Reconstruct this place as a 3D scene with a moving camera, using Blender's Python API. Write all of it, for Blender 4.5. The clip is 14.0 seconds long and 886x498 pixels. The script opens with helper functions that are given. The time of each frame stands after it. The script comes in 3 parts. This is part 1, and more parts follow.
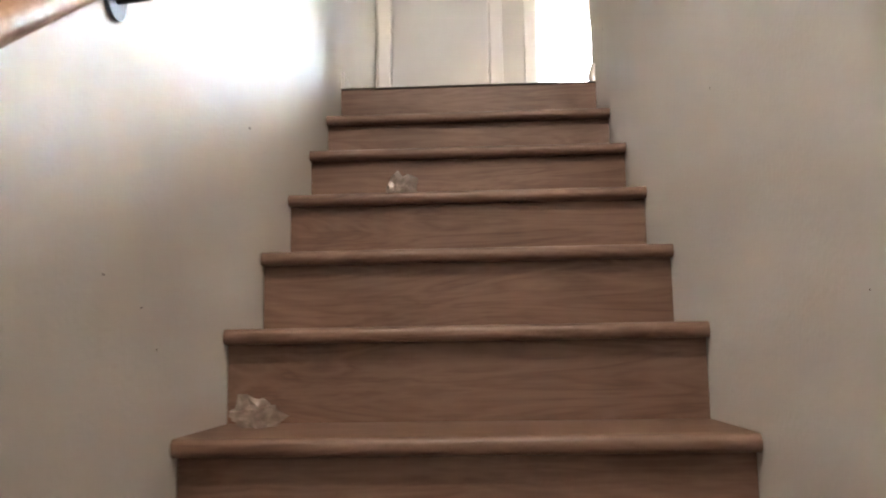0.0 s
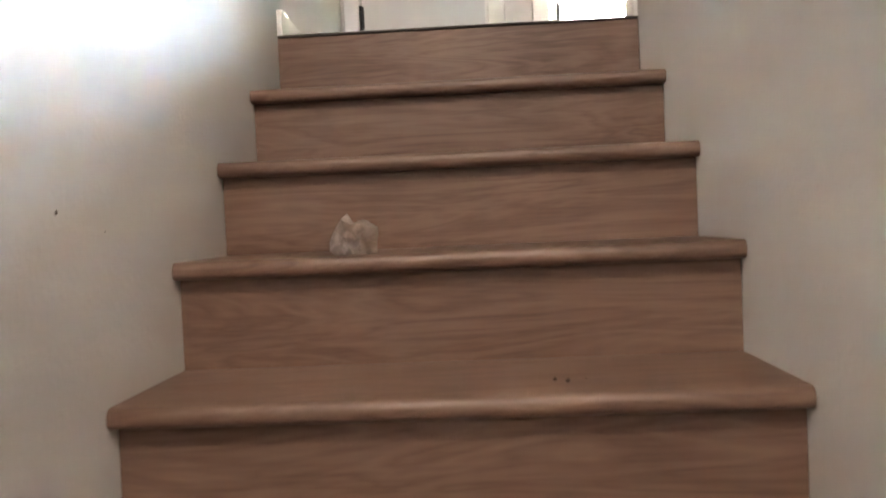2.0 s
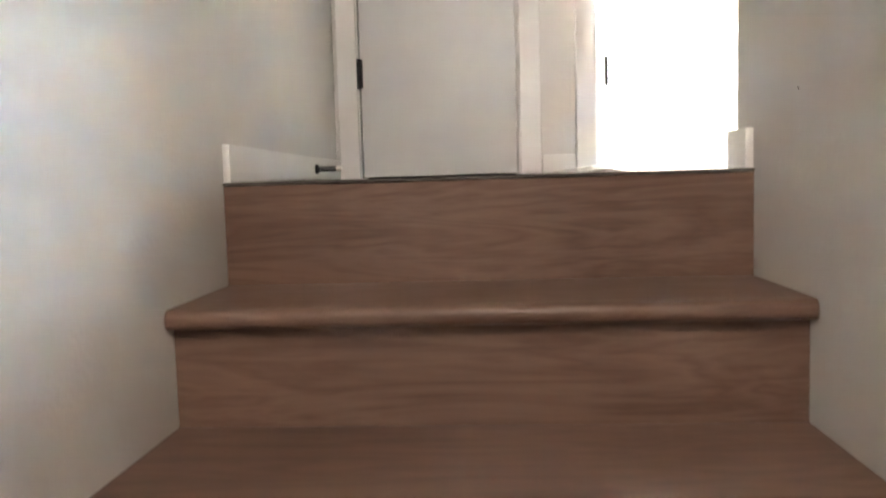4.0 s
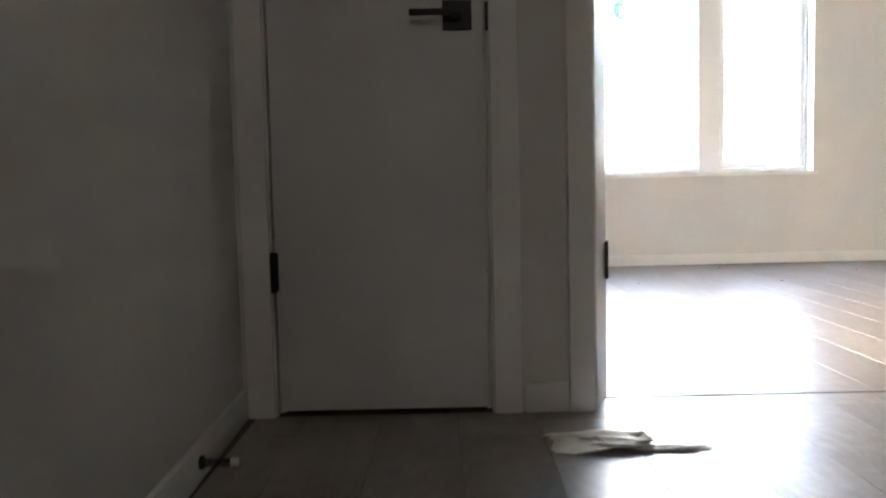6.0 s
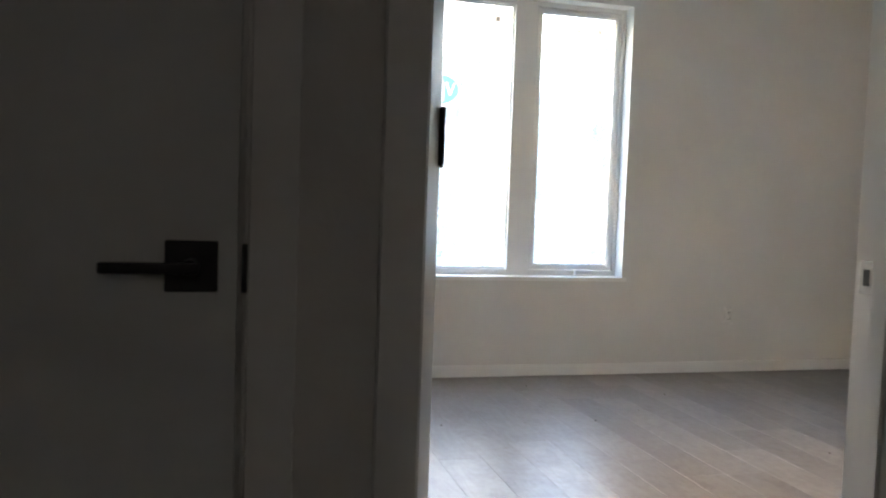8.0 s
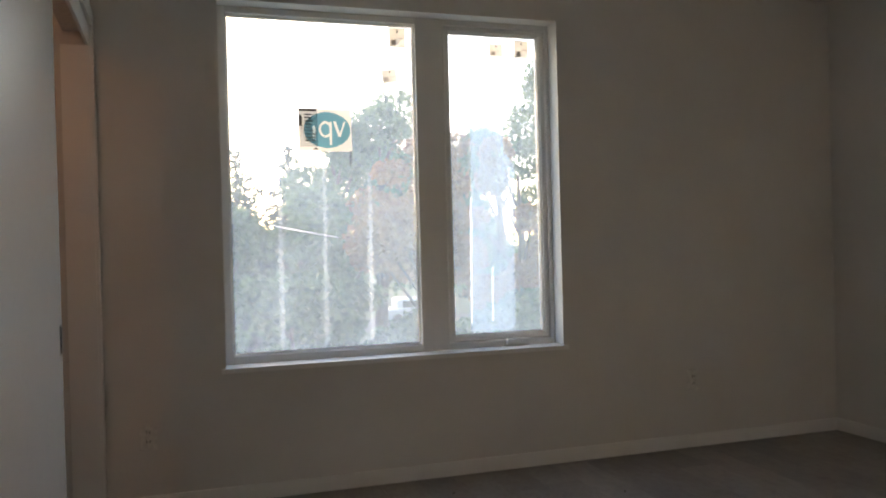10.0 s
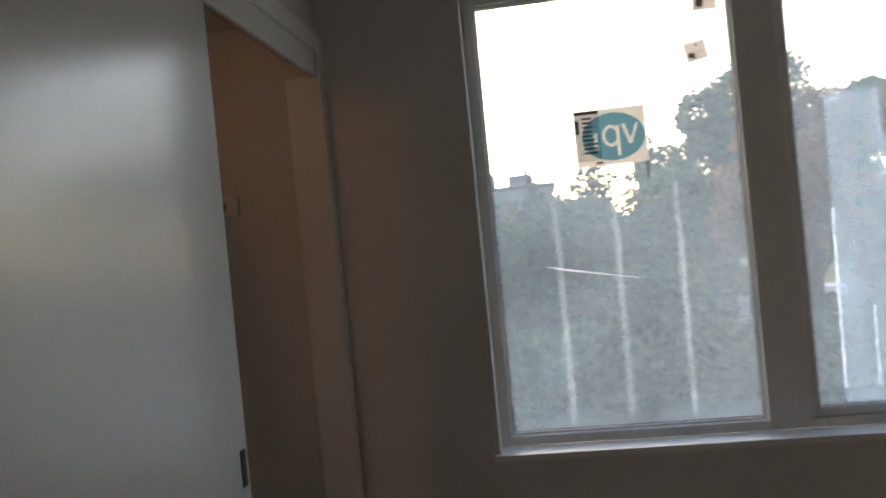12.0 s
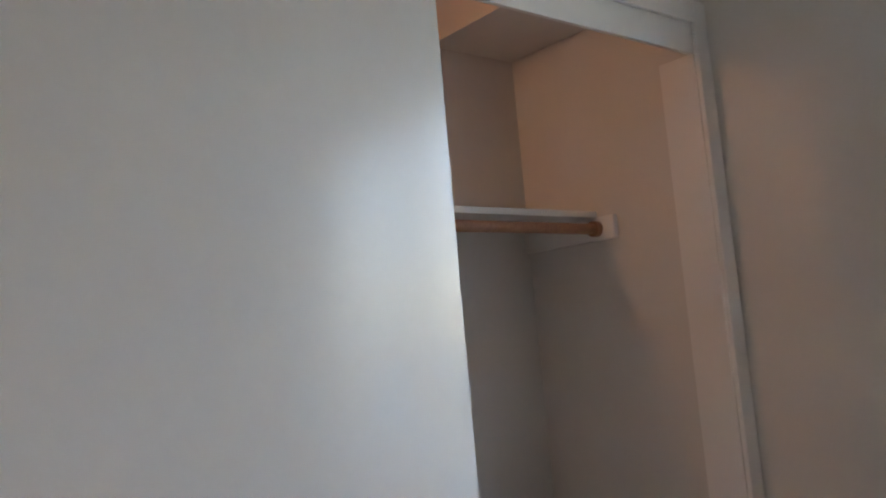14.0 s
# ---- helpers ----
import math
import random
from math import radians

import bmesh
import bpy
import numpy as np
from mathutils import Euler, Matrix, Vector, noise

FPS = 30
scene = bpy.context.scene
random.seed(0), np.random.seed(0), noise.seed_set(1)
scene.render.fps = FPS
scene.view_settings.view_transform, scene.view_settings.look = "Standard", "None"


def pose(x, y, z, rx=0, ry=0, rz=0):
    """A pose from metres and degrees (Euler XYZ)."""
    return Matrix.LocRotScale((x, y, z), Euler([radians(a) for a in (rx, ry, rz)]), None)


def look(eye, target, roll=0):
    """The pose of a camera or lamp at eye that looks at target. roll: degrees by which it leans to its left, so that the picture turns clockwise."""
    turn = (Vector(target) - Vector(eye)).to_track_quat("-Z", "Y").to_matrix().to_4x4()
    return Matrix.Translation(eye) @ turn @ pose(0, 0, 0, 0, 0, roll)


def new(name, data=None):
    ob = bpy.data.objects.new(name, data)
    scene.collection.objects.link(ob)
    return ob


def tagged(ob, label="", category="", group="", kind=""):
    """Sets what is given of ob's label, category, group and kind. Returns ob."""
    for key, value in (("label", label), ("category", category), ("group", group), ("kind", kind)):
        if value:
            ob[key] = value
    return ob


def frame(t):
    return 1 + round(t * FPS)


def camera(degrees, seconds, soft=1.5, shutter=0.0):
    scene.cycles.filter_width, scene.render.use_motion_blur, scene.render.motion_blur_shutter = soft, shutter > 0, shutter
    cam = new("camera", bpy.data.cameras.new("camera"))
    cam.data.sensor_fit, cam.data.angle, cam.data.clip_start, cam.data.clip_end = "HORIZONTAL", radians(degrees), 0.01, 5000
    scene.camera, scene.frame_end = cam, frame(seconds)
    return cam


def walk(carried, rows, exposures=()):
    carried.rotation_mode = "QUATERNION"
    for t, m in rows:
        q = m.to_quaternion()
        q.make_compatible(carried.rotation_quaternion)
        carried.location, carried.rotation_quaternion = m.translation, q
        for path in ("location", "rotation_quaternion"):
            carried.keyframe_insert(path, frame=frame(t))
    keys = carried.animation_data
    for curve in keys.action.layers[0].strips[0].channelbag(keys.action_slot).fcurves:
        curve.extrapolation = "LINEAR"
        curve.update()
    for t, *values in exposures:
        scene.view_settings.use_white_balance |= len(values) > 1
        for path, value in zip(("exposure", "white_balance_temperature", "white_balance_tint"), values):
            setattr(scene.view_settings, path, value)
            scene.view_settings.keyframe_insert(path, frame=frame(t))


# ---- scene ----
cam = camera(57.4, 14.0, soft=2.0, shutter=0.4)
PATH = [
    (0, (0.496, -2.806, -0.953), (0.4, -0.824, -0.696), -0.9),
    (0.5, (0.516, -2.638, -0.864), (0.472, -0.646, -0.686), 0.3),
    (1, (0.507, -2.464, -0.767), (0.438, -0.466, -0.691), -1.4),
    (1.5, (0.49, -2.257, -0.632), (0.388, -0.26, -0.63), -1.7),
    (2, (0.505, -2.063, -0.495), (0.404, -0.067, -0.558), -2.5),
    (4.5, (0.469, -1.221, 0.14), (0.333, 0.767, -0.027), -1.5),
    (5, (0.445, -1.038, 0.311), (0.351, 0.953, 0.148), -1.6),
    (5.5, (0.396, -0.882, 0.465), (0.294, 1.114, 0.383), -1.5),
    (6, (0.45, -0.672, 0.526), (0.447, 1.323, 0.38), -1.3),
    (6.5, (0.461, -0.523, 0.718), (0.43, 1.477, 0.68), -2.8),
    (7, (0.451, -0.332, 0.846), (0.681, 1.654, 0.829), -0.6),
    (7.5, (0.484, -0.14, 0.952), (0.768, 1.836, 0.831), -2.5),
    (8, (0.54, 0.106, 1.012), (1.046, 2.037, 0.9), 2.0),
    (10.3, (1.045, 1.005, 1.176), (1.671, 2.904, 1.168), -1.6),
    (10.5, (1.058, 1.075, 1.213), (1.579, 3.006, 1.196), -1.4),
    (11, (1.163, 1.306, 1.247), (1.446, 3.286, 1.224), -2.3),
    (11.5, (1.277, 1.54, 1.292), (1.31, 3.54, 1.274), -4.7),
    (12, (1.441, 1.776, 1.348), (1.182, 3.759, 1.34), -5.5),
    (12.5, (1.521, 2.043, 1.314), (1.004, 3.974, 1.372), -5.9),
    (13, (1.693, 2.277, 1.322), (0.723, 4.021, 1.443), -6.8),
    (13.5, (1.768, 2.447, 1.309), (0.45, 3.94, 1.493), -5.8),
    (14, (1.9, 2.63, 1.28), (0.36, 3.88, 1.49), -4.9),
]
EXPOSURES = [(0, 8.45, 6700, 13), (2, 8.55, 6500, 12), (4.3, 8.2, 6600, 13), (5, 7.4, 6700, 14), (5.5, 6.05, 6700, 15), (6, 5.2, 6500, 14),
             (6.5, 4.7, 6600, 15), (7, 4.05, 6400, 13), (8, 4.0, 6400, 13), (8.4, 3.8, 6500, 14),
             (10.3, 2.2, 7200, 17), (11, 1.8, 7200, 17), (12, 1.7, 7000, 17), (13, 1.5, 6900, 16), (13.5, 2.7, 6900, 18), (14, 3.2, 6600, 19)]
walk(cam, [(t, look(eye, target, roll)) for t, eye, target, roll in PATH], EXPOSURES)

# ---- light ----
world = bpy.data.worlds.new("sky")
scene.world = world
world.use_nodes = True
_n = world.node_tree.nodes
_sky = _n.new("ShaderNodeTexSky")
_sky.sky_type, _sky.sun_disc = "NISHITA", False
_sky.sun_elevation, _sky.sun_rotation = radians(15), radians(-10)
_sky.air_density, _sky.dust_density = 1.0, 1.2
_n["Background"].inputs["Strength"].default_value = 0.15
world.node_tree.links.new(_sky.outputs["Color"], _n["Background"].inputs["Color"])
sun = new("sun", bpy.data.lights.new("sun", "SUN"))
sun.data.energy, sun.data.angle, sun.data.color = 0.15, radians(30), (1.0, 0.96, 0.92)
sun.matrix_world = look((-0.168, 0.951, 0.259), (0, 0, 0))

# ---- materials ----
def node_mat(name):
    m = bpy.data.materials.new(name)
    m.use_nodes = True
    t = m.node_tree
    return m, t, t.nodes["Principled BSDF"]


def add_node(t, kind, **inputs):
    n = t.nodes.new(kind)
    for k, v in inputs.items():
        n.inputs[k.replace("_", " ")].default_value = v
    return n


def coords(t, scale=(1, 1, 1), world_space=True):
    c = t.nodes.new("ShaderNodeNewGeometry" if world_space else "ShaderNodeTexCoord")
    mp = add_node(t, "ShaderNodeMapping", Scale=scale)
    t.links.new(c.outputs["Position" if world_space else "Object"], mp.inputs["Vector"])
    return mp.outputs["Vector"]


def ramp(t, fac, stops):
    r = t.nodes.new("ShaderNodeValToRGB")
    els = r.color_ramp.elements
    els[0].position, els[0].color = stops[0][0], (*stops[0][1], 1)
    els[1].position, els[1].color = stops[-1][0], (*stops[-1][1], 1)
    for p, c in stops[1:-1]:
        e = els.new(p)
        e.color = (*c, 1)
    t.links.new(fac, r.inputs["Fac"])
    return r.outputs["Color"]


def bump(t, b, height, strength, distance):
    n = add_node(t, "ShaderNodeBump", Strength=strength, Distance=distance)
    t.links.new(height, n.inputs["Height"])
    t.links.new(n.outputs["Normal"], b.inputs["Normal"])


def paint(name, a, c, rough, grain=220, relief=0.25, depth=0.0015, big=1.7):
    """Painted surface: slow tone drift, scuffs and a fine rolled texture."""
    m, t, b = node_mat(name)
    v = coords(t)
    n1 = add_node(t, "ShaderNodeTexNoise", Scale=big, Detail=6.0, Roughness=0.6)
    n2 = add_node(t, "ShaderNodeTexNoise", Scale=grain, Detail=3.0)
    t.links.new(v, n1.inputs["Vector"])
    t.links.new(v, n2.inputs["Vector"])
    t.links.new(ramp(t, n1.outputs["Fac"], [(0.3, a), (0.7, c)]), b.inputs["Base Color"])
    rr = add_node(t, "ShaderNodeMapRange", From_Min=0.3, From_Max=0.7, To_Min=rough - 0.06, To_Max=rough + 0.08)
    t.links.new(n1.outputs["Fac"], rr.inputs["Value"])
    t.links.new(rr.outputs["Result"], b.inputs["Roughness"])
    bump(t, b, n2.outputs["Fac"], relief, depth)
    return m


def wood(name, dark, mid, light, scale, rough, per_object=0.0, ring=0.55, cloud=0.5):
    """Printed wood grain, long along the local x axis."""
    m, t, b = node_mat(name)
    tc = t.nodes.new("ShaderNodeTexCoord")
    info = t.nodes.new("ShaderNodeObjectInfo")
    off = add_node(t, "ShaderNodeVectorMath")
    off.operation = "MULTIPLY"
    off.inputs[1].default_value = (31.0, 17.0, 9.0)
    t.links.new(info.outputs["Random"], off.inputs[0])
    plus = t.nodes.new("ShaderNodeVectorMath")
    t.links.new(tc.outputs["Object"], plus.inputs[0])
    t.links.new(off.outputs[0], plus.inputs[1])
    mp = add_node(t, "ShaderNodeMapping", Scale=scale)
    t.links.new(plus.outputs[0], mp.inputs["Vector"])
    warp = add_node(t, "ShaderNodeTexNoise", Scale=1.0, Detail=4.0, Roughness=0.55, Distortion=0.9)
    t.links.new(mp.outputs["Vector"], warp.inputs["Vector"])
    saw = add_node(t, "ShaderNodeMath")
    saw.operation = "MULTIPLY"
    saw.inputs[1].default_value = 7.0
    t.links.new(warp.outputs["Fac"], saw.inputs[0])
    ping = add_node(t, "ShaderNodeMath")
    ping.operation = "PINGPONG"
    ping.inputs[1].default_value = 0.5
    t.links.new(saw.outputs[0], ping.inputs[0])
    fine_map = add_node(t, "ShaderNodeMapping", Scale=tuple(s * k for s, k in zip(scale, (3, 14, 14))))
    t.links.new(plus.outputs[0], fine_map.inputs["Vector"])
    fine = add_node(t, "ShaderNodeTexNoise", Scale=1.0, Detail=5.0, Roughness=0.7)
    t.links.new(fine_map.outputs["Vector"], fine.inputs["Vector"])
    blot = add_node(t, "ShaderNodeTexNoise", Scale=3.6, Detail=4.0, Roughness=0.6)
    t.links.new(plus.outputs[0], blot.inputs["Vector"])
    mix1 = add_node(t, "ShaderNodeMath")
    mix1.operation = "MULTIPLY_ADD"
    mix1.inputs[1].default_value = ring
    t.links.new(ping.outputs[0], mix1.inputs[0])
    half = add_node(t, "ShaderNodeMath")
    half.operation = "MULTIPLY"
    half.inputs[1].default_value = 0.45
    t.links.new(fine.outputs["Fac"], half.inputs[0])
    t.links.new(half.outputs[0], mix1.inputs[2])
    mix2 = add_node(t, "ShaderNodeMath")
    mix2.operation = "MULTIPLY_ADD"
    mix2.inputs[1].default_value = cloud
    t.links.new(blot.outputs["Fac"], mix2.inputs[0])
    t.links.new(mix1.outputs[0], mix2.inputs[2])
    col = ramp(t, mix2.outputs[0], [(0.35, dark), (0.6, mid), (0.95, light)])
    hsv = add_node(t, "ShaderNodeHueSaturation")
    vary = add_node(t, "ShaderNodeMapRange", To_Min=1 - per_object, To_Max=1 + per_object)
    t.links.new(info.outputs["Random"], vary.inputs["Value"])
    t.links.new(vary.outputs["Result"], hsv.inputs["Value"])
    t.links.new(col, hsv.inputs["Color"])
    t.links.new(hsv.outputs["Color"], b.inputs["Base Color"])
    rr = add_node(t, "ShaderNodeMapRange", From_Min=0.1, From_Max=0.9, To_Min=rough - 0.1, To_Max=rough + 0.14)
    t.links.new(blot.outputs["Fac"], rr.inputs["Value"])
    t.links.new(rr.outputs["Result"], b.inputs["Roughness"])
    bump(t, b, fine.outputs["Fac"], 0.25, 0.0006)
    return m


def plain(name, colour, rough, metal=0.0, noise_scale=60.0, drift=0.12):
    m, t, b = node_mat(name)
    n = add_node(t, "ShaderNodeTexNoise", Scale=noise_scale, Detail=4.0)
    t.links.new(coords(t), n.inputs["Vector"])
    lo = tuple(c * (1 - drift) for c in colour)
    hi = tuple(min(1, c * (1 + drift)) for c in colour)
    t.links.new(ramp(t, n.outputs["Fac"], [(0.3, lo), (0.7, hi)]), b.inputs["Base Color"])
    b.inputs["Roughness"].default_value, b.inputs["Metallic"].default_value = rough, metal
    return m


def see_through(name, clear, haze, tint=(1, 1, 1), smear=(2.0, 2.0, 2.0), gloss=0.06):
    """Thin pane or foil: clear part, a dusty translucent part and a little gloss."""
    m, t, b = node_mat(name)
    out = t.nodes["Material Output"]
    t.nodes.remove(b)
    tr = add_node(t, "ShaderNodeBsdfTransparent", Color=(*clear, 1))
    tl = add_node(t, "ShaderNodeBsdfTranslucent", Color=(*tint, 1))
    gl = add_node(t, "ShaderNodeBsdfGlossy", Roughness=0.03)
    n = add_node(t, "ShaderNodeTexNoise", Scale=1.0, Detail=6.0, Roughness=0.65, Distortion=1.2)
    t.links.new(coords(t, smear), n.inputs["Vector"])
    amount = add_node(t, "ShaderNodeMapRange", From_Min=0.3, From_Max=0.75, To_Min=haze[0], To_Max=haze[1])
    t.links.new(n.outputs["Fac"], amount.inputs["Value"])
    mix = t.nodes.new("ShaderNodeMixShader")
    t.links.new(amount.outputs["Result"], mix.inputs[0])
    t.links.new(tr.outputs[0], mix.inputs[1])
    t.links.new(tl.outputs[0], mix.inputs[2])
    mix2 = t.nodes.new("ShaderNodeMixShader")
    mix2.inputs[0].default_value = gloss
    t.links.new(mix.outputs[0], mix2.inputs[1])
    t.links.new(gl.outputs[0], mix2.inputs[2])
    t.links.new(mix2.outputs[0], out.inputs["Surface"])
    return m


def leaf_mat(name, a, c):
    m, t, b = node_mat(name)
    g = t.nodes.new("ShaderNodeNewGeometry")
    t.links.new(ramp(t, g.outputs["Random Per Island"], [(0.0, a), (1.0, c)]), b.inputs["Base Color"])
    b.inputs["Roughness"].default_value = 0.6
    tl, mix = t.nodes.new("ShaderNodeBsdfTranslucent"), t.nodes.new("ShaderNodeMixShader")
    t.links.new(b.inputs["Base Color"].links[0].from_socket, tl.inputs["Color"])
    t.links.new(b.outputs[0], mix.inputs[1])
    t.links.new(tl.outputs[0], mix.inputs[2])
    t.links.new(mix.outputs[0], t.nodes["Material Output"].inputs["Surface"])
    return m


WALL = paint("wall_paint", (0.63, 0.615, 0.59), (0.70, 0.685, 0.66), 0.55, grain=95, relief=0.35, depth=0.0025)
CEIL = paint("ceiling_paint", (0.66, 0.65, 0.63), (0.72, 0.71, 0.69), 0.8, grain=90, relief=0.4, depth=0.002)
TRIM = paint("trim_paint", (0.76, 0.755, 0.74), (0.82, 0.815, 0.80), 0.38, grain=300, relief=0.1, depth=0.0006)
DOOR = paint("door_paint", (0.61, 0.625, 0.625), (0.67, 0.685, 0.685), 0.42, grain=260, relief=0.15, depth=0.0006)
PANEL = plain("sliding_panel_paint", (0.79, 0.785, 0.775), 0.26, noise_scale=24.0, drift=0.012)
_b = PANEL.node_tree.nodes["Principled BSDF"]
_b.inputs["Specular IOR Level"].default_value = 1.0
_b.inputs["Coat Weight"].default_value, _b.inputs["Coat Roughness"].default_value = 1.0, 0.18
VINYL = paint("window_vinyl", (0.76, 0.755, 0.74), (0.82, 0.815, 0.80), 0.35, grain=200, relief=0.05, depth=0.0004)
STAIR = wood("stair_wood", (0.105, 0.056, 0.037), (0.158, 0.09, 0.062), (0.212, 0.131, 0.094), (1.8, 15, 15), 0.40, 0.10, ring=0.56, cloud=0.55)
RAIL = wood("rail_wood", (0.36, 0.20, 0.12), (0.48, 0.29, 0.18), (0.58, 0.38, 0.26), (2.2, 20, 20), 0.4)
ROD = wood("rod_wood", (0.24, 0.11, 0.06), (0.33, 0.16, 0.09), (0.42, 0.22, 0.13), (2, 30, 30), 0.45)
PLANK = wood("plank_vinyl", (0.13, 0.108, 0.09), (0.24, 0.208, 0.182), (0.36, 0.322, 0.29), (9, 2.0, 9), 0.33, 0.13, ring=0.22, cloud=0.85)
SEAM = plain("floor_seam", (0.11, 0.10, 0.09), 0.8)
BLACK = plain("black_metal", (0.02, 0.02, 0.021), 0.45, 0.6)
STEEL = plain("brushed_steel", (0.5, 0.49, 0.47), 0.35, 0.9)
RUBBER = plain("rubber_tip", (0.75, 0.74, 0.7), 0.7)
PLATE = plain("outlet_plastic", (0.68, 0.67, 0.64), 0.4)
SLOT = plain("dark_slot", (0.03, 0.03, 0.03), 0.7)
DUST = plain("dirt_crumbs", (0.06, 0.04, 0.03), 0.9)
GLASS = see_through("dusty_glass", (0.97, 0.985, 1.0), (0.075, 0.17), (0.58, 0.77, 1.0), (1.3, 1.3, 1.3))
STRIP = see_through("film_strip_haze", (0.95, 0.97, 1.0), (0.1, 0.25), (0.85, 0.93, 1.0), (9, 9, 1.2))
FOIL = see_through("protective_film", (0.7, 0.84, 1.0), (0.14, 0.32), (0.55, 0.75, 1.0), (9, 9, 1.2))
SCRATCH = see_through("film_crease", (1, 1, 1), (0.7, 0.95), (1.0, 1.0, 1.0), (20, 20, 20))
WRAP = see_through("clear_wrap", (0.95, 0.92, 0.9), (0.25, 0.6), (0.95, 0.9, 0.86), (30, 30, 30), 0.07)
CARD = plain("paper", (0.84, 0.83, 0.80), 0.6, drift=0.05)
SHEET = see_through("label_sheet", (1, 1, 1), (0.93, 0.97), (0.62, 0.60, 0.57), (30, 30, 30), 0.02)
BLUE = see_through("label_blue_ink", (0.16, 0.42, 0.56), (0.0, 0.04), (0.2, 0.4, 0.5), (30, 30, 30), 0.02)
INK = plain("label_ink", (0.02, 0.02, 0.02), 0.6)
GREY_INK = plain("label_grey_ink", (0.42, 0.37, 0.35), 0.6)
BARK = plain("bark", (0.11, 0.085, 0.065), 0.9, 0, 8.0, 0.4)
GRASS = plain("lawn", (0.09, 0.11, 0.05), 0.9, 0, 0.7, 0.4)
RENDERED = plain("grey_render", (0.19, 0.18, 0.18), 0.85, 0, 0.8, 0.2)
ASPHALT = plain("asphalt", (0.055, 0.055, 0.058), 0.85, 0, 4.0, 0.25)
CARPAINT = plain("white_car_paint", (0.8, 0.8, 0.8), 0.25, drift=0.02)
CARGLASS = plain("car_glass", (0.03, 0.035, 0.04), 0.08)
TYRE = plain("tyre_rubber", (0.02, 0.02, 0.02), 0.8)
LEAF_GREEN = leaf_mat("leaves_green", (0.035, 0.07, 0.035), (0.18, 0.25, 0.12))
LEAF_PINE = leaf_mat("needles_dark", (0.03, 0.055, 0.035), (0.07, 0.10, 0.06))
LEAF_RUST = leaf_mat("leaves_autumn", (0.20, 0.09, 0.04), (0.38, 0.22, 0.10))
BULB, _t, _b = node_mat("bulb_glow")
_b.inputs["Base Color"].default_value = (0.9, 0.85, 0.75, 1)
_b.inputs["Emission Color"].default_value = (1.0, 0.55, 0.28, 1)
_b.inputs["Emission Strength"].default_value = 2.4
# glow for the added, unseen lamp over the stairs
FILL_OPAL, _t, _b = node_mat("fill_opal_glow")
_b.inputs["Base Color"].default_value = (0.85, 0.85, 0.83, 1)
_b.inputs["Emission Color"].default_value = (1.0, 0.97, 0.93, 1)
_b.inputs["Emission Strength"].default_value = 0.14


# ---- mesh helpers ----
def boxes(parts, bevel=0.0, segments=1):
    """One bmesh of boxes (x0, x1, y0, y1, z0, z1)."""
    bm = bmesh.new()
    for x0, x1, y0, y1, z0, z1 in parts:
        vs = bmesh.ops.create_cube(bm, size=1.0)["verts"]
        bmesh.ops.scale(bm, vec=(x1 - x0, y1 - y0, z1 - z0), verts=vs)
        bmesh.ops.translate(bm, vec=((x0 + x1) / 2, (y0 + y1) / 2, (z0 + z1) / 2), verts=vs)
    if bevel:
        bmesh.ops.bevel(bm, geom=list(bm.edges), offset=bevel, segments=segments, affect="EDGES", profile=0.6, clamp_overlap=True)
    return bm


def tube(bm, a, b, r0, r1=None, sides=16):
    a, b = Vector(a), Vector(b)
    r1 = r0 if r1 is None else r1
    m = Matrix.Translation((a + b) / 2) @ (b - a).to_track_quat("Z", "Y").to_matrix().to_4x4()
    bmesh.ops.create_cone(bm, cap_ends=True, segments=sides, radius1=r0, radius2=r1, depth=(b - a).length, matrix=m)
    return bm


def tubes(*args, sides=16):
    bm = bmesh.new()
    for a in args:
        tube(bm, *a, sides=sides)
    return bm


def smooth(bm, angle=40):
    for f in bm.faces:
        f.smooth = True
    for e in bm.edges:
        if len(e.link_faces) == 2 and e.calc_face_angle(0) > radians(angle):
            e.smooth = False
    return bm


def mesh_of(name, bm, material):
    me = bpy.data.meshes.new(name)
    smooth(bm)
    bm.to_mesh(me)
    bm.free()
    me.materials.append(material)
    return me


def part(name, bm, material, parent=None, label=""):
    ob = new(name, mesh_of(name, bm, material))
    ob.parent = parent
    return tagged(ob, label)


def thing(name, label, category, group="", at=(0, 0, 0)):
    ob = new(name)
    ob.empty_display_size = 0.1
    ob.location = at
    return tagged(ob, label, category, group)


def structure(name, bm, material, label, category):
    return tagged(part(name, bm, material), label, category, kind="structure")


# ---- plan (metres) ----
SW = 0.915                    # width of the stair
RISE, GOING, NOSE = 0.18, 0.25, 0.033
STEPS = 15
BOTTOM = -RISE * STEPS        # lower floor
Y1 = 1.205                    # hall face of the bedroom wall
Y1B = 1.345                   # room face of it
Y2 = 4.617                    # window wall
XL, XR = 0.688, 4.585         # bedroom side walls
CEILING = 2.44
DX0, DX1 = 0.803, 1.65       # bedroom doorway
DH = 2.03
HX, HY = 4.6, -2.4            # assumed end and back of the hall, far off to cut bounce light
WX0, WX1, WZ0, WZ1 = 1.205, 2.862, 0.596, 2.235   # window opening
CY0, CY1, CZ = 2.22, 4.562, 2.075                 # closet opening
CB = -0.02                    # closet back wall
SOF = 4.2                    # edge of the soffit in the closet

# ---- structure ----
def lean(bm, k=0.026):
    """Shift a run along the landing wall, which leaves the square a little."""
    for v in bm.verts:
        v.co.x -= k * max(0.0, v.co.y)
    return bm


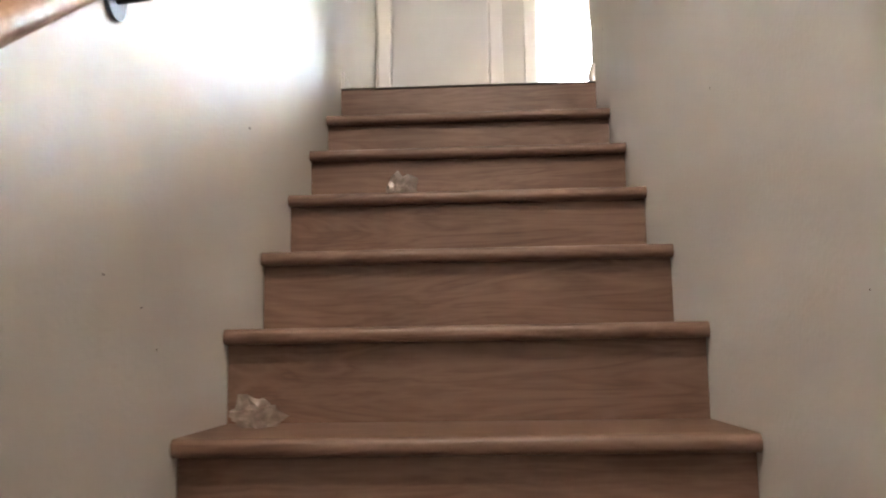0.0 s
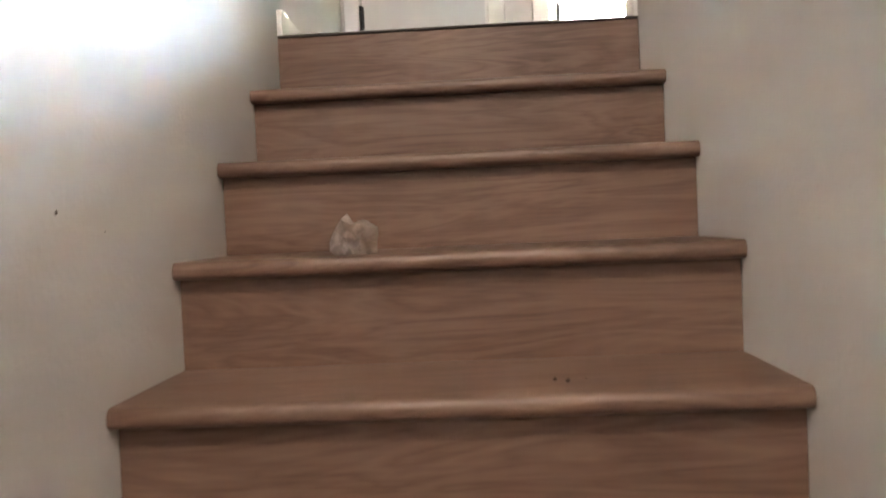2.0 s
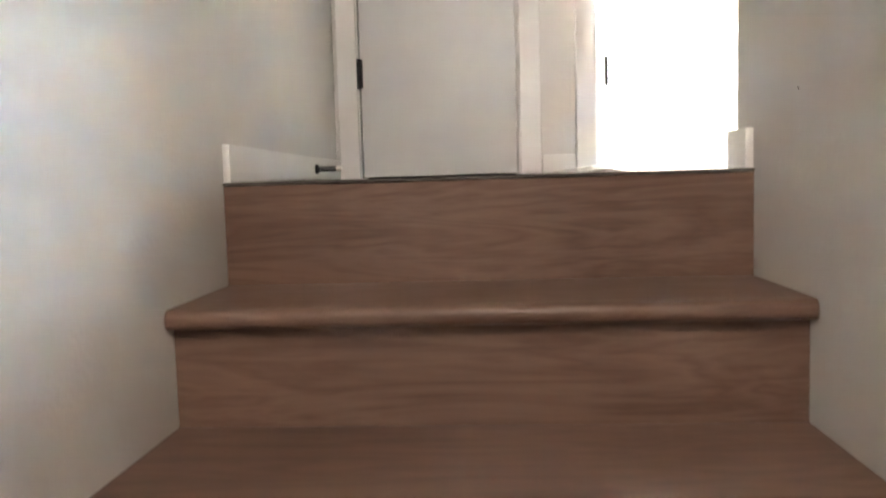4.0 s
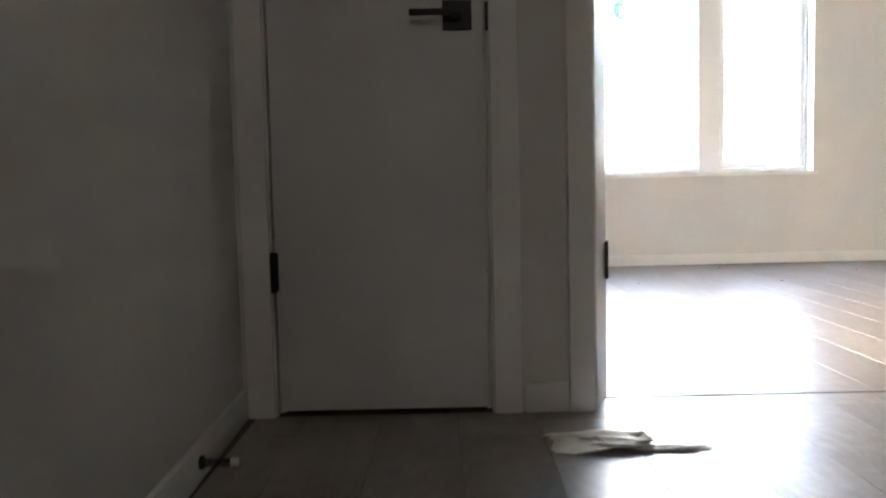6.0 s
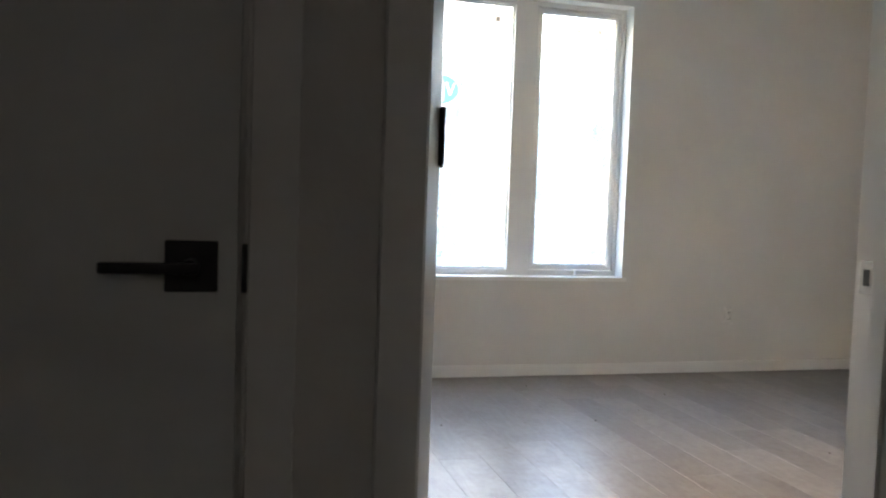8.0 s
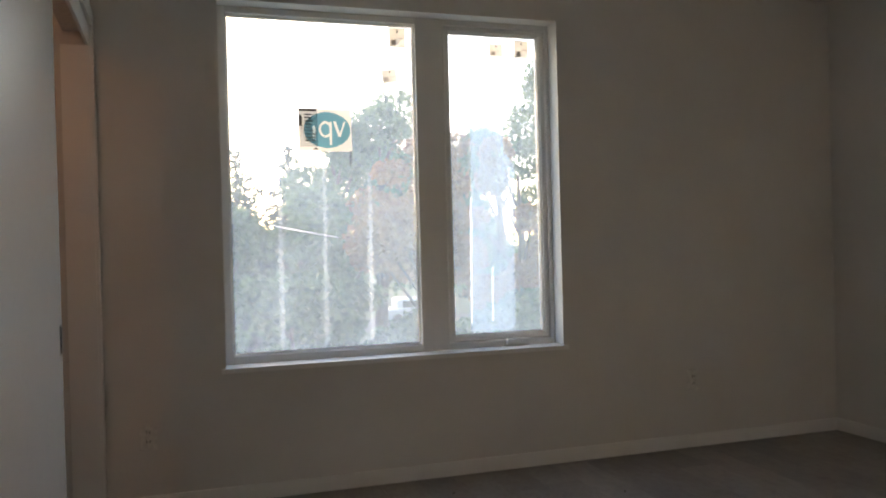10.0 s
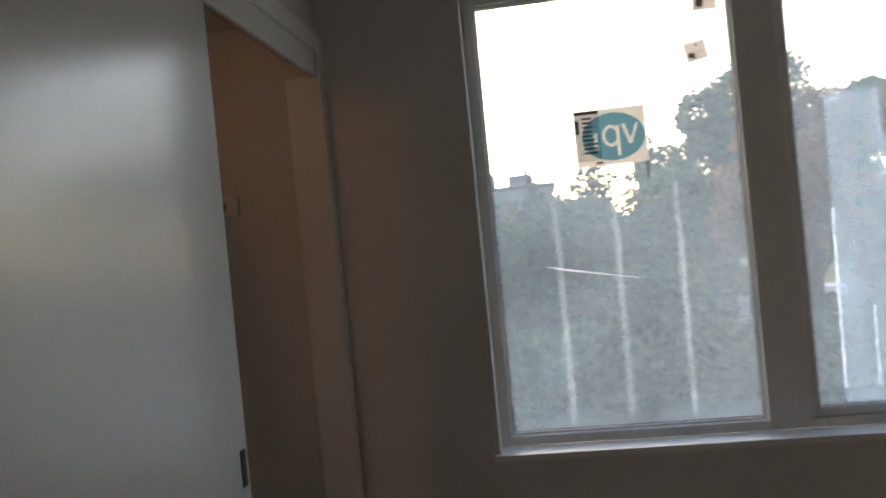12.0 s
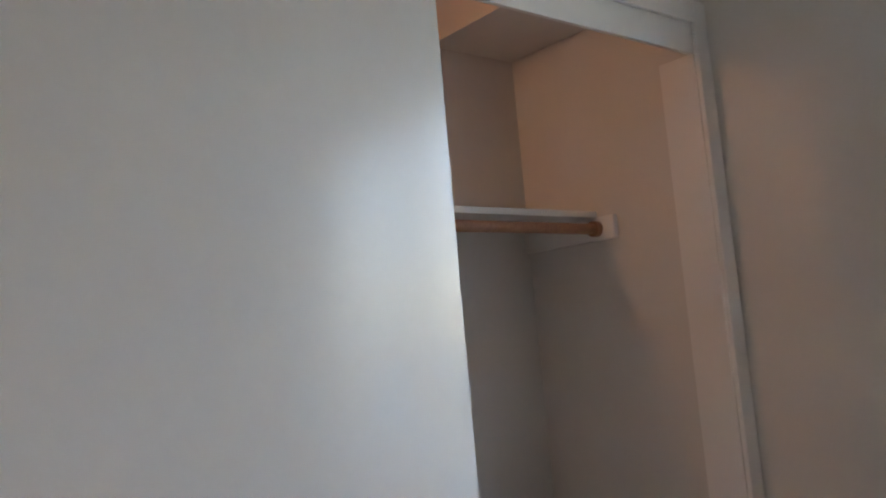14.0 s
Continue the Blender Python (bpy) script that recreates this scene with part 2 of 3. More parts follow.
structure("wall_landing_left", lean(boxes([(-0.14, 0, 0, Y1 + 0.14, -0.3, CEILING)])), WALL, "off-white landing wall with rolled paint texture", "wall")
structure("wall_stair_left", boxes([(-0.14, 0, -5.2, 0, BOTTOM - 0.2, CEILING)]), WALL,
          "off-white stairwell wall with rolled paint texture", "wall")
structure("wall_stair_right", boxes([(SW, SW + 0.12, -5.2, 0.1, BOTTOM - 0.2, CEILING)], 0.003), WALL,
          "off-white stairwell wall ending at the landing", "wall")
structure("wall_stair_end", boxes([(-0.14, SW + 0.12, -5.34, -5.2, BOTTOM - 0.2, CEILING)]), WALL, "plain off-white wall at the stair foot", "wall")
# assumed hall walls out of view, spaced so little light bounces to the landing
structure("wall_hall_back_unseen", boxes([(SW + 0.12, HX, HY - 0.12, HY, -0.3, CEILING)]), WALL, "plain off-white unseen hallway wall", "wall")
structure("wall_hall_end_unseen", boxes([(HX, HX + 0.12, HY - 0.12, Y1, -0.3, CEILING)]), WALL, "plain off-white unseen hallway end wall", "wall")
structure("wall_bedroom_south", boxes([
    (-0.06, 0.035, Y1, Y1B, 0, CEILING), (0.572, DX0 - 0.02, Y1, Y1B, 0, CEILING), (0.035, 0.572, Y1, Y1B, DH + 0.02, CEILING),
    (DX0 - 0.02, DX1 + 0.02, Y1, Y1B, DH + 0.02, CEILING), (DX1 + 0.02, XR, Y1, Y1B, 0, CEILING)]), WALL,
    "off-white partition wall with two door openings", "wall")
structure("wall_window", boxes([
    (-0.16, WX0, Y2, Y2 + 0.24, 0, CEILING), (WX1, XR + 0.14, Y2, Y2 + 0.24, 0, CEILING),
    (WX0, WX1, Y2, Y2 + 0.24, 0, WZ0 - 0.022), (WX0, WX1, Y2, Y2 + 0.24, WZ1, CEILING)]), WALL,
    "off-white bedroom wall around a wide window", "wall")
structure("wall_bedroom_east", boxes([(XR, XR + 0.14, Y1, Y2, 0, CEILING)]), WALL, "plain off-white bedroom wall", "wall")
structure("wall_closet_front", boxes([
    (XL - 0.11, XL, Y1B, CY0, 0, CEILING), (XL - 0.11, XL, CY1, Y2, 0, CEILING), (XL - 0.11, XL, CY0, CY1, CZ, CEILING)]), WALL,
    "off-white wall with a wide closet opening", "wall")
structure("wall_closet_back", boxes([(CB - 0.12, CB, Y1B, Y2, 0, CEILING)]), WALL, "plain closet back wall", "wall")
structure("wall_closet_side", boxes([(CB, XL - 0.11, CY1 + 0.002, Y2 - 0.002, 0, CEILING), (CB, XL - 0.11, CY0 - 0.2, CY0 - 0.1, 0, CEILING)]), WALL, "plain closet side wall", "wall")
structure("closet_soffit", boxes([(CB + 0.001, XL - 0.112, SOF, CY1 + 0.001, 2.19, CEILING - 0.001)]), WALL, "dropped soffit inside the closet", "soffit")
structure("ceiling", boxes([(-0.14, SW + 0.12, -5.34, 0, CEILING, CEILING + 0.12), (-0.14, XR + 0.14, 0, Y2 + 0.24, CEILING, CEILING + 0.12), (SW + 0.12, HX + 0.12, HY - 0.12, 0, CEILING, CEILING + 0.12)]), CEIL, "flat white painted ceiling", "ceiling")
structure("floor_lower", boxes([(-0.14, SW + 0.12, -5.34, -GOING * (STEPS - 1), BOTTOM - 0.12, BOTTOM)]), PLANK, "grey-brown plank floor at the stair foot", "floor")
floor = structure("floor", boxes([(-0.14, XR + 0.14, 0.019, Y2 + 0.24, -0.3, -0.0065), (SW + 0.12, HX + 0.12, HY - 0.12, 0.019, -0.3, -0.0065)]), SEAM, "grey-brown wood-look vinyl plank floor", "floor")


# ---- stairs ----
def staircase():
    st = thing("staircase", "straight flight of reddish-brown wooden stairs between white walls", "stairs")
    for i in range(0, STEPS):
        y, z = -GOING * i, -RISE * i
        top = z - (0.004 if i == 0 else 0.03)
        riser = part("riser", boxes([(0.001, SW - 0.001, 0, 0.018, -(RISE - (0.004 if i == 0 else 0.03)), 0)]), STAIR, st)
        riser.location = (0, y, top)
        if i:
            bm = boxes([(0.001, SW - 0.001, -NOSE, GOING, -0.03, 0)])
            edges = [e for e in bm.edges if all(v.co.y < -NOSE + 0.001 for v in e.verts) and abs(e.verts[0].co.z - e.verts[1].co.z) < 1e-4]
            bmesh.ops.bevel(bm, geom=edges, offset=0.0135, segments=5, affect="EDGES", profile=0.5)
            tread = part("tread", bm, STAIR, st)
            tread.location = (0, y, z)
    trim = part("landing_strip", boxes([(0.001, SW - 0.001, -0.006, 0.028, -0.0035, 0.002)], 0.0015), SEAM, st, "thin dark strip along the landing edge")
    return st


staircase()


def handrail():
    hr = thing("handrail", "round light wooden handrail on dark brackets along the stair wall", "handrail")
    def at_y(y):
        return (0.065, y, RISE / GOING * y + 0.888)
    bm = tubes((at_y(-3.4), at_y(-1.76), 0.024), sides=20)
    part("rail", bm, RAIL, hr)
    for y in (-3.1, -1.775):
        x, yy, z = at_y(y)
        b = tubes(((0.004, y, z - 0.075), (0.05, y, z - 0.07), 0.008), ((0.05, y, z - 0.07), (0.062, y, z - 0.02), 0.008), ((0.0, y, z - 0.075), (0.006, y, z - 0.075), 0.03))
        part("bracket", b, BLACK, hr, "dark metal wall bracket")


handrail()


# ---- trim ----
def base_run(name, x0, x1, y0, y1, label):
    h = 0.07
    return structure(name, boxes([(x0, x1, y0, y1, 0, h)], 0.003, 2), TRIM, label, "baseboard")


structure("baseboard_landing", lean(boxes([(0.0, 0.014, 0.004, Y1 - 0.014, 0, 0.07)], 0.003, 2)), TRIM, "white baseboard starting at the top stair", "baseboard")
base_run("baseboard_corner", SW - 0.014, SW + 0.12, 0.1, 0.114, "white baseboard around the wall corner")
base_run("baseboard_corner", SW - 0.014, SW, 0.004, 0.1, "white baseboard end piece on the wall corner")
base_run("baseboard_doors", 0.633, 0.735, Y1 - 0.014, Y1, "short white baseboard between two door casings")
base_run("baseboard_hall", DX1 + 0.085, HX, Y1 - 0.014, Y1, "white hallway baseboard")
base_run("baseboard_window", XL, XR, Y2 - 0.014, Y2, "white bedroom baseboard under the window")
base_run("baseboard_east", XR - 0.014, XR, Y1B, Y2 - 0.014, "white bedroom baseboard")
base_run("baseboard_south", DX1 + 0.09, XR - 0.014, Y1B, Y1B + 0.014, "white bedroom baseboard")


def hinge(parent, x, y, z, axis="x"):
    h = 0.09
    if axis == "x":
        bm = boxes([(x - 0.012, x + 0.012, y - 0.003, y + 0.003, z, z + h)], 0.001)
        tube(bm, (x, y - 0.007, z - 0.002), (x, y - 0.007, z + h + 0.002), 0.007)
    else:
        bm = boxes([(x - 0.002, x + 0.0035, y - 0.035, y, z, z + h)], 0.001)
        tube(bm, (x + 0.006, y + 0.005, z - 0.002), (x + 0.006, y + 0.005, z + h + 0.002), 0.006)
    return part("hinge", bm, BLACK, parent, "black metal hinge")


def hall_closet_door():
    d = tagged(thing("door_1", "closed white flush door with black square lever handle", "door"), kind="structure")
    part("leaf", boxes([(0.0565, 0.5495, Y1 - 0.004, Y1 + 0.03, 0.014, DH - 0.004)], 0.0015), DOOR, d)
    part("jamb", boxes([(0.035, 0.050, Y1 - 0.002, Y1B, 0, DH + 0.02), (0.557, 0.572, Y1 - 0.002, Y1B, 0, DH + 0.02), (0.050, 0.557, Y1 - 0.002, Y1B, DH, DH + 0.02)]), TRIM, d)
    part("stop", boxes([(0.050, 0.062, Y1 + 0.034, Y1 + 0.05, 0, DH), (0.545, 0.557, Y1 + 0.034, Y1 + 0.05, 0, DH), (0.062, 0.545, Y1 + 0.034, Y1 + 0.05, DH - 0.012, DH)]), TRIM, d)
    part("casing", boxes([(-0.017, 0.046, Y1 - 0.016, Y1 - 0.002, 0, DH + 0.075)], 0.002), TRIM, d)
    part("casing", boxes([(0.561, 0.626, Y1 - 0.016, Y1 - 0.002, 0, DH + 0.075)], 0.002), TRIM, d)
    part("casing", boxes([(0.046, 0.561, Y1 - 0.016, Y1 - 0.002, DH + 0.006, DH + 0.075)], 0.002), TRIM, d)
    # dark sheet standing in for the unlit closet behind the leaf
    part("closet_shade_sheet", boxes([(0.05, 0.557, Y1 + 0.06, Y1 + 0.07, 0, DH)]), SLOT, d)
    for z in (0.298, 1.07, 1.78):
        hinge(d, 0.052, Y1 - 0.004, z)
    handle = part("handle", boxes([(0.4575, 0.5235, Y1 - 0.013, Y1 - 0.004, 0.887, 0.953)], 0.0015), BLACK, d, "black square rose with a straight lever")
    lever = tubes(((0.490, Y1 - 0.012, 0.92), (0.490, Y1 - 0.05, 0.92), 0.011))
    part("lever", lever, BLACK, handle)
    part("grip", boxes([(0.383, 0.502, Y1 - 0.056, Y1 - 0.042, 0.913, 0.927)], 0.003, 2), BLACK, handle)
    part("strike", boxes([(0.5535, 0.5625, Y1 - 0.0075, Y1 - 0.001, 0.885, 0.95)], 0.001), BLACK, d, "black latch strike")


hall_closet_door()


def bedroom_doorway():
    d = tagged(thing("door_2", "open white-cased bedroom doorway with black hinges on its jamb", "doorway"), kind="structure")
    left = boxes([(DX0 - 0.02, DX0, Y1 - 0.002, Y1B + 0.002, 0, DH + 0.02)], 0.001)
    for v in left.verts:
        if v.co.x > DX0 - 0.01:
            v.co.x += 0.051 * (v.co.y - Y1) / (Y1B - Y1)
    part("jamb", left, TRIM, d)
    part("jamb", boxes([(DX1, DX1 + 0.02, Y1 - 0.002, Y1B + 0.002, 0, DH + 0.02)], 0.001), TRIM, d)
    part("head_jamb", boxes([(DX0, DX1, Y1 - 0.002, Y1B + 0.002, DH, DH + 0.02)]), TRIM, d)
    part("door_stop", boxes([(DX1 - 0.011, DX1, Y1 + 0.055, Y1 + 0.092, 0, DH)], 0.001), TRIM, d)
    part("casing", boxes([(0.736, DX0 - 0.006, Y1 - 0.018, Y1 - 0.002, 0, DH + 0.078)], 0.002), TRIM, d)
    part("casing", boxes([(DX1 + 0.012, DX1 + 0.082, Y1 - 0.018, Y1 - 0.002, 0, DH + 0.078)], 0.002), TRIM, d)
    part("casing", boxes([(DX0 - 0.012, DX1 + 0.012, Y1 - 0.018, Y1 - 0.002, DH + 0.012, DH + 0.078)], 0.002), TRIM, d)
    part("casing", boxes([(DX0 - 0.08, DX0 - 0.012, Y1B + 0.002, Y1B + 0.018, 0, DH + 0.078)], 0.002), TRIM, d)
    part("casing", boxes([(DX1 + 0.012, DX1 + 0.082, Y1B + 0.002, Y1B + 0.018, 0, DH + 0.078)], 0.002), TRIM, d)
    part("casing", boxes([(DX0 - 0.012, DX1 + 0.012, Y1B + 0.002, Y1B + 0.018, DH + 0.012, DH + 0.078)], 0.002), TRIM, d)
    for z in (0.298, 1.07, 1.78):
        hinge(d, DX0 + 0.046, Y1B, z, "y")
    part("strike_plate", boxes([(DX1 - 0.0025, DX1, Y1 + 0.098, Y1 + 0.13, 0.875, 0.935)], 0.0008), STEEL, d, "steel strike plate with dark slot")
    part("strike_slot", boxes([(DX1 - 0.004, DX1 - 0.0022, Y1 + 0.106, Y1 + 0.12, 0.89, 0.92)]), SLOT, d)
    part("threshold", boxes([(DX0, DX1, Y1B - 0.035, Y1B - 0.028, -0.005, 0.0015)]), SEAM, d, "dark seam strip across the floor")


bedroom_doorway()


def spring_stop():
    d = thing("door_stop", "small dark spring door stop on the landing baseboard", "door stop")
    bm = bmesh.new()
    pts = [Vector((-0.003 + 0.055 * k / 90, 0.78 + 0.0065 * math.cos(k * 0.8), 0.037 + 0.0065 * math.sin(k * 0.8))) for k in range(91)]
    for a, b in zip(pts, pts[1:]):
        tube(bm, a, b, 0.0016, sides=5)
    part("spring", bm, BLACK, d)
    part("plate", tubes(((-0.008, 0.78, 0.037), (0.0, 0.78, 0.037), 0.013)), BLACK, d)
    part("tip", tubes(((0.051, 0.78, 0.037), (0.064, 0.78, 0.037), 0.009, 0.0075)), RUBBER, d, "pale rubber tip")


spring_stop()


# ---- window ----
GY = 4.757


def window():
    w = tagged(thing("window_1", "wide white vinyl window with fixed pane and crank casement", "window"), kind="structure")
    g1, g2 = (1.2445, 2.145, 0.632, 2.204), (2.318, 2.815, 0.655, 2.182)
    y0, y1 = 4.715, 4.80
    fr = boxes([(WX0, g1[0], y0, y1, WZ0, WZ1), (g1[1], g2[0] - 0.03, y0, y1, WZ0, WZ1), (g2[1] + 0.026, WX1, y0, y1, WZ0, WZ1),
                (g1[0], g1[1], y0, y1, WZ0, g1[2]), (g1[0], g1[1], y0, y1, g1[3], WZ1),
                (g2[0] - 0.03, g2[1] + 0.026, y0, y1, WZ0, g2[2] - 0.026), (g2[0] - 0.03, g2[1] + 0.026, y0, y1, g2[3] + 0.026, WZ1)], 0.0025)
    part("window_frame", fr, VINYL, w)
    sash = boxes([(g2[0] - 0.026, g2[0], y0 + 0.012, y1 - 0.01, g2[2] - 0.022, g2[3] + 0.022), (g2[1], g2[1] + 0.022, y0 + 0.012, y1 - 0.01, g2[2] - 0.022, g2[3] + 0.022),
                  (g2[0], g2[1], y0 + 0.012, y1 - 0.01, g2[2] - 0.022, g2[2]), (g2[0], g2[1], y0 + 0.012, y1 - 0.01, g2[3], g2[3] + 0.022)], 0.002)
    part("sash", sash, VINYL, w)
    for g in (g1, g2):
        b = 0.008
        bead = boxes([(g[0], g[0] + b, GY - 0.02, GY - 0.004, g[2], g[3]), (g[1] - b, g[1], GY - 0.02, GY - 0.004, g[2], g[3]),
                      (g[0] + b, g[1] - b, GY - 0.02, GY - 0.004, g[2], g[2] + b), (g[0] + b, g[1] - b, GY - 0.02, GY - 0.004, g[3] - b, g[3])], 0.0015)
        part("bead", bead, VINYL, w)
        gask = boxes([(g[0] + b, g[0] + b + 0.003, GY - 0.006, GY - 0.003, g[2] + b, g[3] - b), (g[1] - b - 0.003, g[1] - b, GY - 0.006, GY - 0.003, g[2] + b, g[3] - b),
                      (g[0] + b, g[1] - b, GY - 0.006, GY - 0.003, g[2] + b - 0.001, g[2] + b + 0.003), (g[0] + b, g[1] - b, GY - 0.006, GY - 0.003, g[3] - b - 0.003, g[3] - b + 0.001)])
        part("gasket", gask, SLOT, w)
        pane = part("pane", boxes([(g[0] - 0.004, g[1] + 0.004, GY, GY + 0.001, g[2] - 0.004, g[3] + 0.004)]), GLASS, w, "dusty clear glass")
        pane.visible_shadow = False
    part("window_sill", boxes([(WX0 - 0.02, WX1 + 0.02, Y2 - 0.022, Y2, WZ0 - 0.022, WZ0), (WX0, WX1, Y2, y0, WZ0 - 0.022, WZ0)]), TRIM, w)
    crank = part("crank", boxes([(2.585, 2.69, y0 - 0.026, y0, WZ0 + 0.012, WZ0 + 0.038)], 0.006, 2), VINYL, w, "white folding crank cover")
    part("crank_base", boxes([(2.575, 2.70, y0 - 0.028, y0, WZ0, WZ0 + 0.011)], 0.003), PLATE, crank)
    return w


window()


def slab(x0, x1, z0, z1, y, turn=0.0, thick=0.0008):
    """Thin sheet lying on the inner glass face, turned in its plane."""
    bm = boxes([(-(x1 - x0) / 2, (x1 - x0) / 2, -thick, 0, -(z1 - z0) / 2, (z1 - z0) / 2)])
    bmesh.ops.rotate(bm, cent=(0, 0, 0), matrix=Matrix.Rotation(radians(turn), 3, "Y"), verts=bm.verts)
    bmesh.ops.translate(bm, vec=((x0 + x1) / 2, y, (z0 + z1) / 2), verts=bm.verts)
    return bm


def big_label():
    s = thing("window_label", "square white maker's label with a blue oval on the glass", "label")
    part("card", slab(1.57, 1.826, 1.58, 1.785, GY - 0.001), SHEET, s)
    y = GY - 0.0032

    def mark(x, z):
        """The pale shapes left free in the printed oval."""
        r = math.hypot((x - 1.700), (z - 1.685) / 1.25)
        ring = 0.022 < r < 0.031
        stem = abs(x - 1.724) < 0.0055 and 1.612 < z < 1.722
        left = abs(x - 1.645) < 0.006 and 1.64 < z < 1.70
        v = 1.652 < z < 1.725 and (abs(x - 1.768 + (z - 1.652) * 0.34) < 0.0065 or abs(x - 1.768 - (z - 1.652) * 0.36) < 0.0045)
        return ring or stem or left or v

    oval = bmesh.new()
    c = 0.0028
    for i in range(-42, 42):
        for k in range(-32, 32):
            x, z = 1.708 + (i + 0.5) * c, 1.682 + (k + 0.5) * c
            if ((x - 1.708) / 0.113) ** 2 + ((z - 1.682) / 0.086) ** 2 < 1 and not mark(x, z):
                h = c / 2
                oval.faces.new([oval.verts.new(p) for p in ((x - h, y, z - h), (x + h, y, z - h), (x + h, y, z + h), (x - h, y, z + h))])
    part("oval", oval, BLUE, s, "printed blue oval with pale shapes")
    part("side_panel", slab(1.577, 1.662, 1.60, 1.77, y + 0.0002), see_dark, s, "grey printed side panel")
    part("text_bar", slab(1.574, 1.66, 1.770, 1.781, y - 0.0006), INK, s)
    rng = random.Random(4)
    for k in range(9):
        z = 1.755 - k * 0.0155
        part("text_bar", slab(1.60, 1.60 + rng.uniform(0.03, 0.055), z - 0.004, z + 0.003, y - 0.0006), INK, s)
    part("text_bar", slab(1.574, 1.588, 1.70, 1.75, y - 0.0006), INK, s)
    part("text_bar", slab(1.64, 1.665, 1.588, 1.595, y - 0.0006), INK, s)
    part("loose_strip", slab(1.816, 1.8215, 1.515, 1.585, GY - 0.002, 1), INK, s, "thin dark dangling strip")


see_dark = see_through("label_side_print", (0.86, 0.86, 0.87), (0.0, 0.08), (0.3, 0.33, 0.36), (60, 60, 60), 0.02)
big_label()


def small_label(x, z, w, h, turn):
    s = thing("glass_sticker", "small white paper sticker with printed marks on glass", "sticker", "stickers on the panes")
    part("card", slab(x - w / 2, x + w / 2, z - h / 2, z + h / 2, GY - 0.001, turn), SHEET, s)
    part("print_block", slab(x - w * 0.36, x - w * 0.06, z - h * 0.38, z - h * 0.1, GY - 0.0022, turn), GREY_INK, s)
    part("print_mark", slab(x - w * 0.03, x + w * 0.05, z + h * 0.24, z + h * 0.38, GY - 0.0022, turn), INK, s)
    part("print_line", slab(x + w * 0.05, x + w * 0.4, z - h * 0.05, z - h * 0.01, GY - 0.0022, turn), GREY_INK, s)


small_label(2.066, 2.142, 0.085, 0.098, 1)
small_label(2.022, 1.952, 0.076, 0.068, -10)
small_label(2.588, 2.106, 0.074, 0.066, 0)
small_label(2.728, 2.117, 0.082, 0.093, 2)


def film_strip(x0, x1, z0, z1, lean, material, name, label):
    bm = bmesh.new()
    n = 14
    rng = random.Random(int(x0 * 1000))
    rows = []
    for k in range(n + 1):
        z = z0 + (z1 - z0) * k / n
        off = lean * k / n + rng.uniform(-0.002, 0.002)
        taper = 1.0 if k < n - 2 else 0.75
        rows.append((bm.verts.new((x0 + off, GY + 0.0045, z)), bm.verts.new((x0 + off + (x1 - x0) * taper, GY + 0.0045, z))))
    for a, b in zip(rows, rows[1:]):
        bm.faces.new((a[0], a[1], b[1], b[0]))
    ob = tagged(part(name, bm, material), label, "film")
    ob.visible_shadow = False
    return ob


for fx in (1.472, 1.685, 1.905):
    film_strip(fx - 0.01, fx + 0.01, 0.66, 1.5, 0.006, STRIP, "film_strip", "pale blue strip of protective film on the window")
film_strip(2.42, 2.66, 0.67, 1.75, 0.02, FOIL, "film_sheet", "pale blue sheet of protective film on the casement pane")
film_strip(2.418, 2.426, 0.72, 1.35, 0.012, SCRATCH, "film_edge", "bright curled edge of window film")
film_strip(2.535, 2.540, 0.72, 1.0, 0.004, SCRATCH, "film_edge", "bright curled edge of window film")
_c = bmesh.new()
for k in range(3):
    tube(_c, (1.428 + 0.03 * k, GY - 0.002, 1.233 - 0.008 * k), (1.752 - 0.02 * k, GY - 0.002, 1.166 + 0.004 * k), 0.0012, 0.0006, 5)
tagged(part("film_crease", _c, SCRATCH), "long bright crease scratched across the window film", "scratch")


# ---- bedroom closet ----
def sliding_door(x0, x1, y0, y1, label):
    d = thing("closet_door", label, "door", "sliding closet doors", (0, 0, 0))
    part("leaf", boxes([(x0, x1, y0, y1, 0.012, 2.035)], 0.002), PANEL, d)
    return d


front = sliding_door(0.632, 0.664, 2.24, 3.672, "tall smooth white sliding closet door pushed aside")
pull = part("finger_pull", boxes([(0.6635, 0.6665, 3.625, 3.655, 0.815, 0.905)], 0.001), BLACK, front, "dark recessed finger pull")
part("pull_cup", boxes([(0.6655, 0.6675, 3.631, 3.649, 0.822, 0.898)]), SLOT, pull)
sliding_door(0.588, 0.620, 2.24, 3.655, "tall smooth white sliding closet door behind another")


